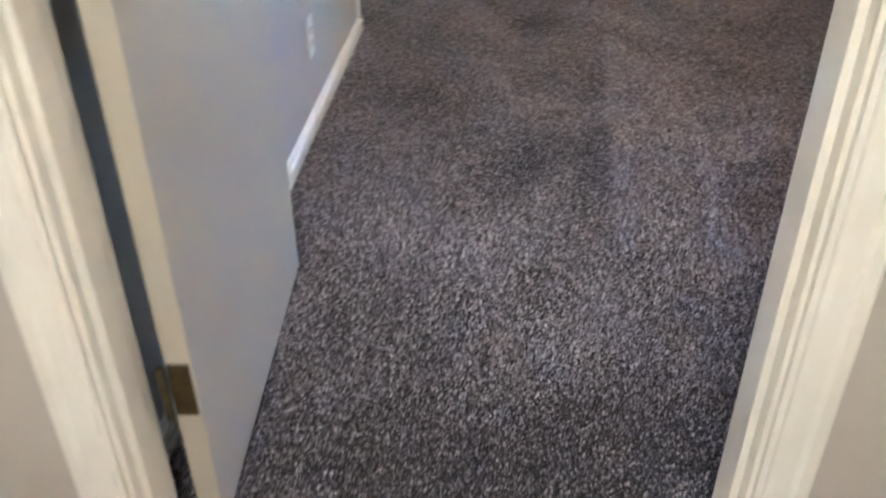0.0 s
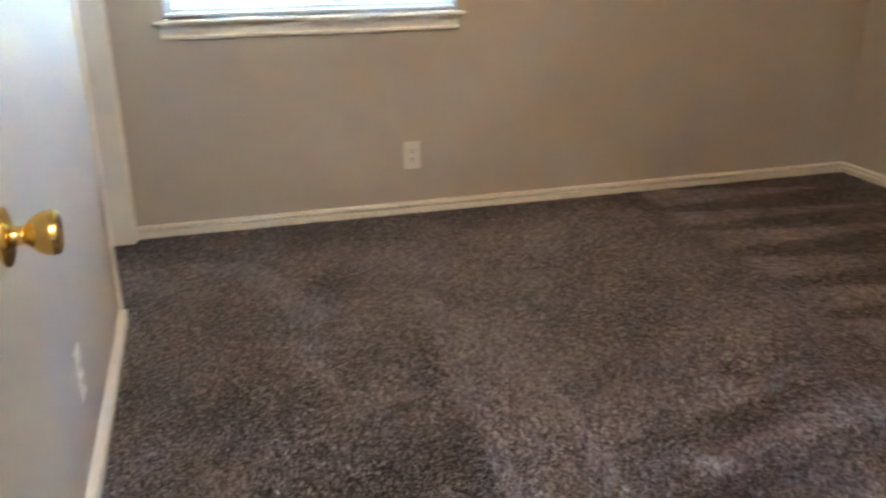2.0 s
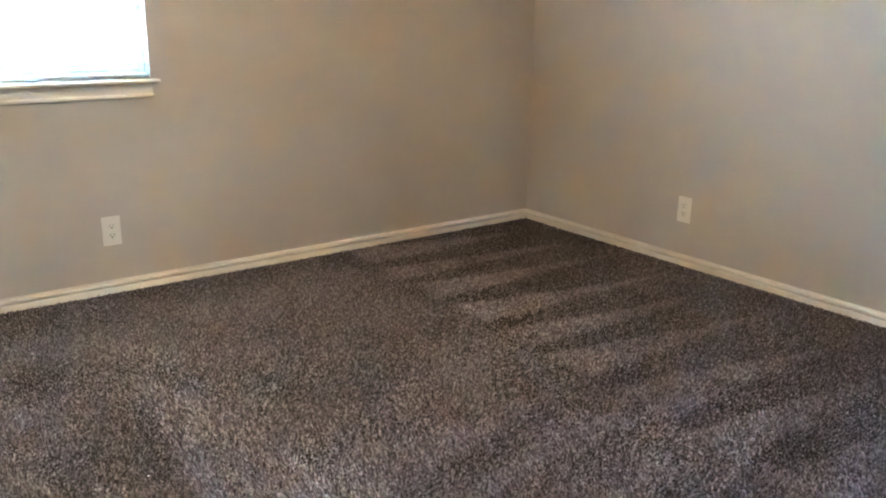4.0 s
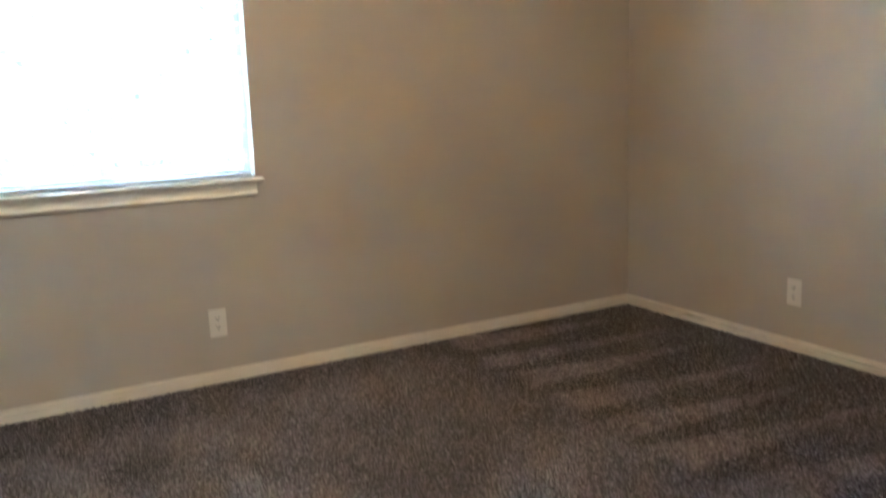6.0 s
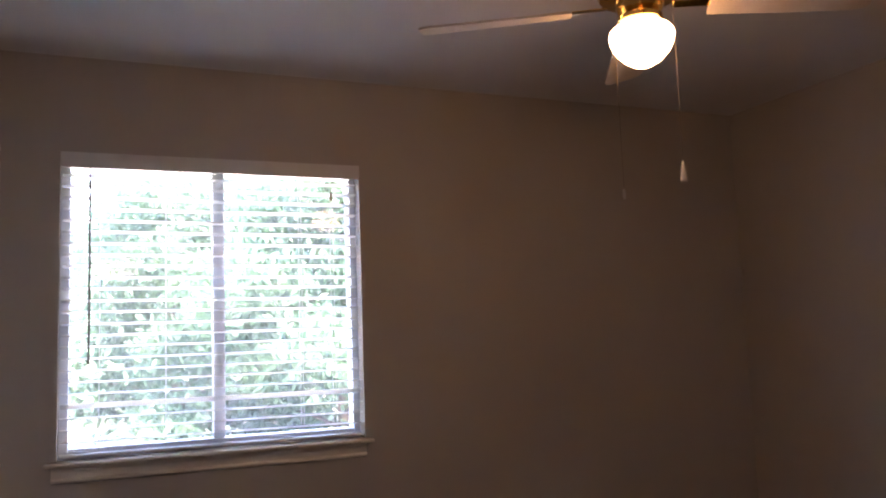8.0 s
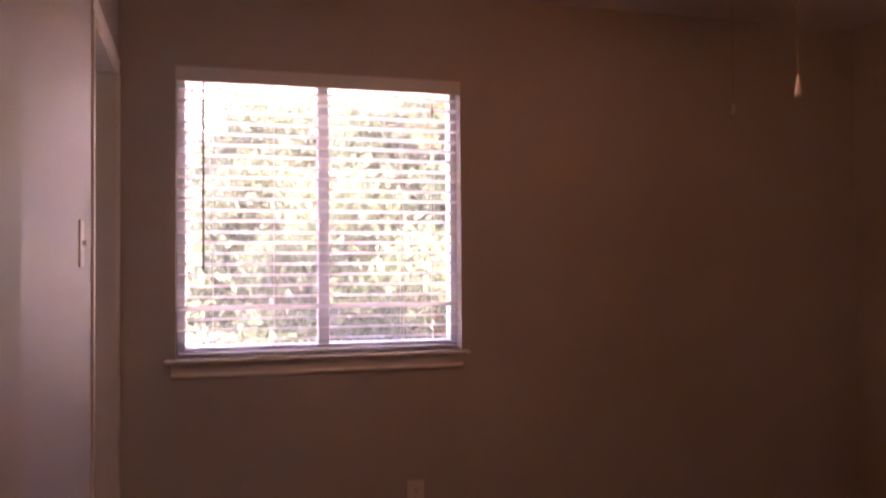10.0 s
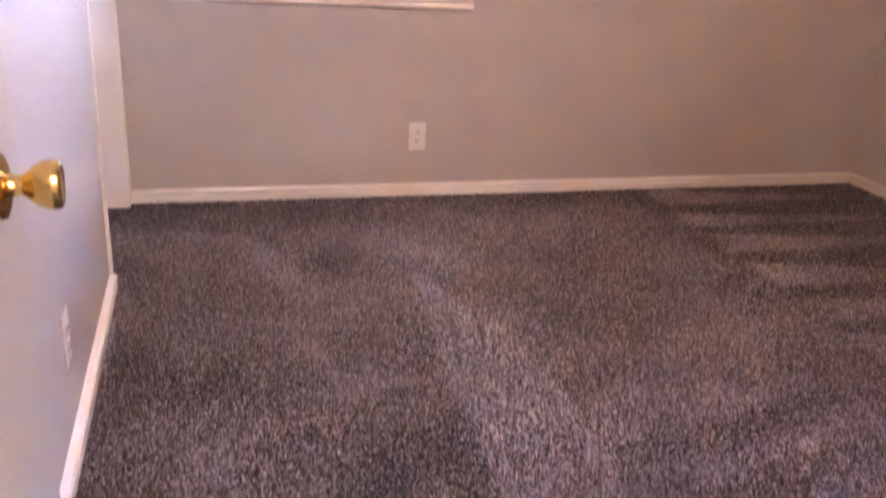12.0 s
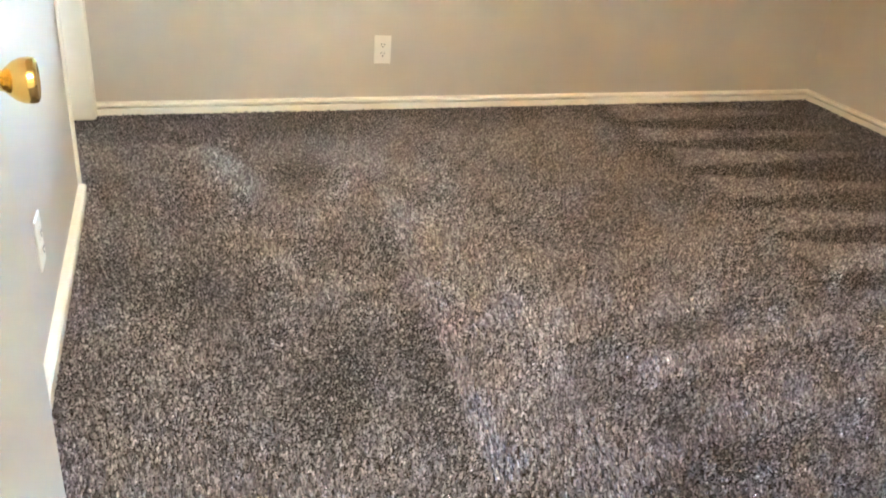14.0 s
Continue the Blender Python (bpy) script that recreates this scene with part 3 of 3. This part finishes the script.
def tree(x, y, height, spread, low, leaves, mat, seed, label):
    rng = random.Random(seed)
    ob = tagged(new("tree"), label, "tree", group="garden trees")
    ob.location = (x, y, -0.46)
    bm = bmesh.new()
    top = height * 0.7
    pts = [(0.06 * math.sin(k * 1.3 + seed), 0.06 * math.cos(k * 1.7), top * k / 6) for k in range(7)]
    tube(bm, pts, [0.15 - 0.019 * k for k in range(7)], 10)
    ends = []
    for k in range(22):
        h = low + (height * 0.75 - low) * (k / 21) ** 1.1
        a = k * 2.4 + rng.uniform(-0.4, 0.4)
        reach = spread * (1 - 0.55 * (k / 21) ** 2) * rng.uniform(0.6, 1.05)
        p0 = Vector((0, 0, min(h, top) * 0.92))
        p2 = Vector((reach * math.cos(a), reach * math.sin(a), h + rng.uniform(0.0, 0.7)))
        p1 = p0.lerp(p2, 0.5) + Vector((0, 0, 0.18))
        tube(bm, [p0, p1, p2], [0.045, 0.026, 0.008], 6)
        ends += [(p2, 1.0), (p1.lerp(p2, 0.5), 0.9), (p1, 0.7), (p2 + Vector((rng.uniform(-0.5, 0.5), rng.uniform(-0.5, 0.5), rng.uniform(-0.4, 0.5))), 0.8)]
    part("trunk", bm, BARK, ob, "grey-brown trunk and limbs", smooth=True)
    g = np.random.default_rng(seed)
    centres = np.array([tuple(e[0]) for e in ends])
    pick = g.integers(0, len(centres), leaves)
    c = centres[pick] + g.normal(0, 0.15 * spread, (leaves, 3)) * np.array((1, 1, 0.75))
    u = g.normal(0, 1, (leaves, 3))
    u /= np.linalg.norm(u, axis=1)[:, None]
    w = np.cross(u, g.normal(0, 1, (leaves, 3)))
    w /= np.linalg.norm(w, axis=1)[:, None]
    size = g.uniform(0.05, 0.12, (leaves, 1))
    quad = np.stack([c - u * size, c + w * size * 0.42, c + u * size, c - w * size * 0.42], 1).reshape(-1, 3)
    me = bpy.data.meshes.new("crown")
    me.from_pydata(quad.tolist(), [], np.arange(leaves * 4).reshape(-1, 4).tolist())
    me.materials.append(mat)
    crown = new("crown", me)
    crown.parent = ob
    crown["label"] = "loose crown of small green leaves"
    return ob


tree(4.4, 14.5, 5.4, 2.5, 0.2, 36000, LEAF_A, 3, "leafy green garden tree facing the window")
tree(8.4, 17.0, 6.5, 3.2, 0.3, 26000, LEAF_B, 5, "leafy pale green garden tree on the lawn")
tree(1.9, 17.5, 6.0, 2.3, 0.2, 30000, LEAF_B, 8, "spreading pale green tree on the lawn")
tree(5.4, 24.0, 8.0, 4.2, 0.3, 34000, LEAF_C, 11, "leafy green tree further back on the lawn")
tree(-1.6, 26.0, 6.6, 4.4, 0.3, 34000, LEAF_C, 23, "broad pale green tree further back on the lawn")
# two trees added west of the view to hold daylight off the east wall
tree(-2.9, 14.0, 6.0, 3.0, 0.2, 24000, LEAF_A, 29, "leafy green tree added beside the view to block daylight")
tree(-6.5, 9.0, 7.0, 3.0, 0.2, 20000, LEAF_B, 31, "leafy pale green tree added out of view to block daylight")

# ---------------------------------------------------------------- carpet pile
def near_line(x, y, points, half, soft):
    """1 on a broken line, falling to 0 past its half width."""
    best = np.full(x.shape, 9.0)
    for (ax, ay), (bx, by) in zip(points, points[1:]):
        ex, ey = bx - ax, by - ay
        f = np.clip(((x - ax) * ex + (y - ay) * ey) / (ex * ex + ey * ey), 0, 1)
        best = np.minimum(best, np.hypot(x - ax - f * ex, y - ay - f * ey))
    return np.clip((half + soft - best) / soft, 0, 1)


def patch(x, y, cx, cy, rx, ry):
    return np.exp(-(((x - cx) / rx) ** 2 + ((y - cy) / ry) ** 2))


def tone(x, y):
    """How flat the pile lies (0 upright, 1 laid over): the tracks of a vacuum cleaner and of feet, with shade put in at
    both ends.
    """
    t = np.full(x.shape, 0.37)
    # strokes that run to the plain wall: wedges from a long edge to a tip
    edge = 2.17 + (y - 1.6) * 0.065 + 0.012 * np.sin(19 * y)
    along = np.clip((x - edge) / 1.05, 0, 1)
    k = (y - 1.942 - 0.09 * (1 - along) + 0.02 * np.sin(7.3 * y)) / 0.305
    f = np.abs(k - np.round(k))
    wedge = np.clip((0.37 * (1 - along) - f) / 0.11 + 0.5, 0, 1)
    past = np.clip((x - edge) / 0.03 + 0.5, 0, 1)
    t = t + past * (0.05 - 0.37 + 0.42 * wedge * (1 - 0.4 * along))
    t = t - 0.17 * (1 - past) * np.clip((x - edge + 0.30) / 0.20, 0, 1)
    # long narrow tracks
    t = t + 0.48 * near_line(x, y, ((1.0, 3.1), (0.965, 2.62), (0.93, 2.25), (0.92, 1.96), (0.90, 1.6)), 0.018, 0.018)
    t = t - 0.10 * near_line(x, y, ((0.93, 2.85), (0.88, 2.45), (0.85, 2.1), (0.83, 1.7)), 0.02, 0.05)
    t = t + 0.26 * near_line(x, y, ((1.01, 2.95), (1.12, 2.5), (1.165, 2.18), (1.15, 1.85), (1.10, 1.5)), 0.015, 0.02)
    t = t + 0.15 * near_line(x, y, ((1.05, 2.8), (1.06, 2.2), (1.03, 1.5)), 0.07, 0.08)
    t = t + 0.50 * near_line(x, y, ((0.53, 2.77), (0.59, 2.57), (0.657, 2.395), (0.79, 2.42)), 0.014, 0.018)
    t = t + 0.38 * near_line(x, y, ((0.26, 3.56), (0.42, 3.50), (0.52, 3.22), (0.625, 2.97)), 0.03, 0.04)
    # sweeping strokes, light on one side and dark on the other
    for points in (((1.40, 1.85), (1.74, 1.935), (2.05, 1.95)), ((1.18, 1.53), (1.5, 1.63), (1.95, 1.70)), ((1.25, 2.06), (1.55, 2.10), (1.9, 2.20))):
        t = t + 0.20 * near_line(x, y - 0.035, points, 0.015, 0.05)
        t = t - 0.15 * near_line(x, y + 0.055, points, 0.02, 0.05)
    # footprints, and broad patches that lie flatter or stand more upright
    for cx, cy, rx, ry, much in ((1.63, 2.21, 0.06, 0.06, 0.42), (1.36, 2.22, 0.15, 0.07, 0.30), (1.26, 2.46, 0.16, 0.07, 0.18), (1.0, 3.38, 0.14, 0.17, 0.26),
                                 (0.70, 3.27, 0.12, 0.10, -0.22), (0.66, 3.52, 0.14, 0.08, 0.14), (0.28, 2.55, 0.24, 0.40, -0.15), (0.66, 2.02, 0.20, 0.30, -0.16),
                                 (0.27, 1.85, 0.20, 0.28, 0.16), (0.45, 1.60, 0.20, 0.14, 0.20), (1.5, 1.60, 0.50, 0.35, 0.09), (1.6, 3.0, 0.45, 0.40, -0.10)):
        t = t + much * patch(x, y, cx, cy, rx, ry)
    # brush streaks at two widths
    t = t + 0.06 * np.sin(23 * x - 9 * y + 2.2 * np.sin(4.1 * y)) * np.sin(6.1 * y + 3.3 * x) + 0.07 * np.sin(3.1 * x + 11 * y + 1.8 * np.sin(5.3 * x))
    # shade near the entrance, put into the pile's lay
    t = t - 0.26 * np.clip((1.35 - y) / 0.4, 0, 1)
    # the dim floor below the window wall, shaded the same way by upright pile
    t = t - 0.26 * np.clip((y - 3.55) / 0.35, 0, 1) * (1 - past)
    return np.clip(t, 0, 1)


def pile(x0, x1, y0, y1, pitch, seed):
    g = np.random.default_rng(seed)
    nx, ny = int((x1 - x0) / pitch), int((y1 - y0) / pitch)
    gx, gy = np.meshgrid(np.arange(nx), np.arange(ny))
    x = (x0 + (gx.ravel() + 0.5 * (gy.ravel() % 2) + g.uniform(-0.45, 0.45, nx * ny)) * pitch)
    y = (y0 + (gy.ravel() + g.uniform(-0.45, 0.45, nx * ny)) * pitch)
    keep = (x > x0) & (x < x1)
    x, y = x[keep], y[keep]
    n = len(x)
    wob = 0.05 * np.sin(5.1 * x + 2.3 * y) + 0.04 * np.sin(9.7 * y - 4.1 * x)
    lay = tone(x + 0.35 * wob * 0.4, y + 0.35 * wob * 0.4) + g.normal(0, 0.10, n)
    lay = np.clip(lay, 0, 1)
    ang = g.uniform(0, 2 * np.pi, n)
    rnd = g.uniform(0.3, 1.0, n)
    height = 0.0120 - 0.0035 * lay + g.normal(0, 0.0017, n) + 0.003 * (y > ROOM_N - 0.035) * g.uniform(0, 1, n)
    lean = 0.0072 * rnd
    swept = np.clip((x - 2.15) / 0.1, 0, 1)
    dx, dy = np.cos(ang) * lean + 0.022 * swept * (lay - 0.40), np.sin(ang) * lean + (0.034 - 0.006 * swept) * (lay - 0.40)
    half = pitch * g.uniform(0.36, 0.58, n)
    turn = g.uniform(0, 2 * np.pi, n)
    base = np.stack([np.stack([x + half * np.cos(turn + k * 2.094), y + half * np.sin(turn + k * 2.094), np.full(n, -0.007)], 1) for k in range(3)], 1)
    end = (0.85 - 0.25 * lay) * half
    corners = []
    for k in range(3):
        ox, oy = end * np.cos(turn + 0.7 + k * 2.094), end * np.sin(turn + 0.7 + k * 2.094)
        corners.append(np.stack([x + dx + ox, y + dy + oy, height - 0.006 - np.clip((ox * dx + oy * dy) / 0.009, -0.004, 0.004)], 1))
    top = np.stack(corners, 1)
    verts = np.concatenate([base, top], 1).reshape(-1, 3)
    o = (np.arange(n) * 6)[:, None]
    tri = np.array([[0, 1, 4], [0, 4, 3], [1, 2, 5], [1, 5, 4], [2, 0, 3], [2, 3, 5], [3, 4, 5]])
    faces = (o[:, None, :] + tri[None]).reshape(-1)
    me = bpy.data.meshes.new("carpet_pile")
    me.vertices.add(len(verts))
    me.vertices.foreach_set("co", verts.ravel())
    me.loops.add(len(faces))
    me.loops.foreach_set("vertex_index", faces)
    me.polygons.add(len(faces) // 3)
    me.polygons.foreach_set("loop_start", np.arange(0, len(faces), 3))
    me.update(calc_edges=True)
    me.materials.append(PILE)
    me.materials.append(PILE_SHADED_END)
    # tuft tops take the shaded copy, so the lay reads light and dark
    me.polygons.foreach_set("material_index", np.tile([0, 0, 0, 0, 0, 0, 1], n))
    ob = new("carpet_pile", me)
    ob.parent = floor
    ob["kind"] = "stuff"
    ob["label"] = "short cut-pile yarn tufts"
    return ob


pile(0.016, ROOM_W - 0.016, ROOM_S, ROOM_N - 0.016, 0.0064, 31)
pile(DX0, DX1, 0.0, ROOM_S, 0.0064, 37)
pile(-0.60, 2.0, -1.2, 0.0, 0.013, 43)
pile(-0.60, DX0 - 0.07, 0.0, HALL_N, 0.013, 47)
pile(DX1 + 0.07, 2.0, 0.0, HALL_N, 0.013, 53)
pile(-0.60, 0.016, CY0 + 0.002, CY1 - 0.002, 0.0075, 41)
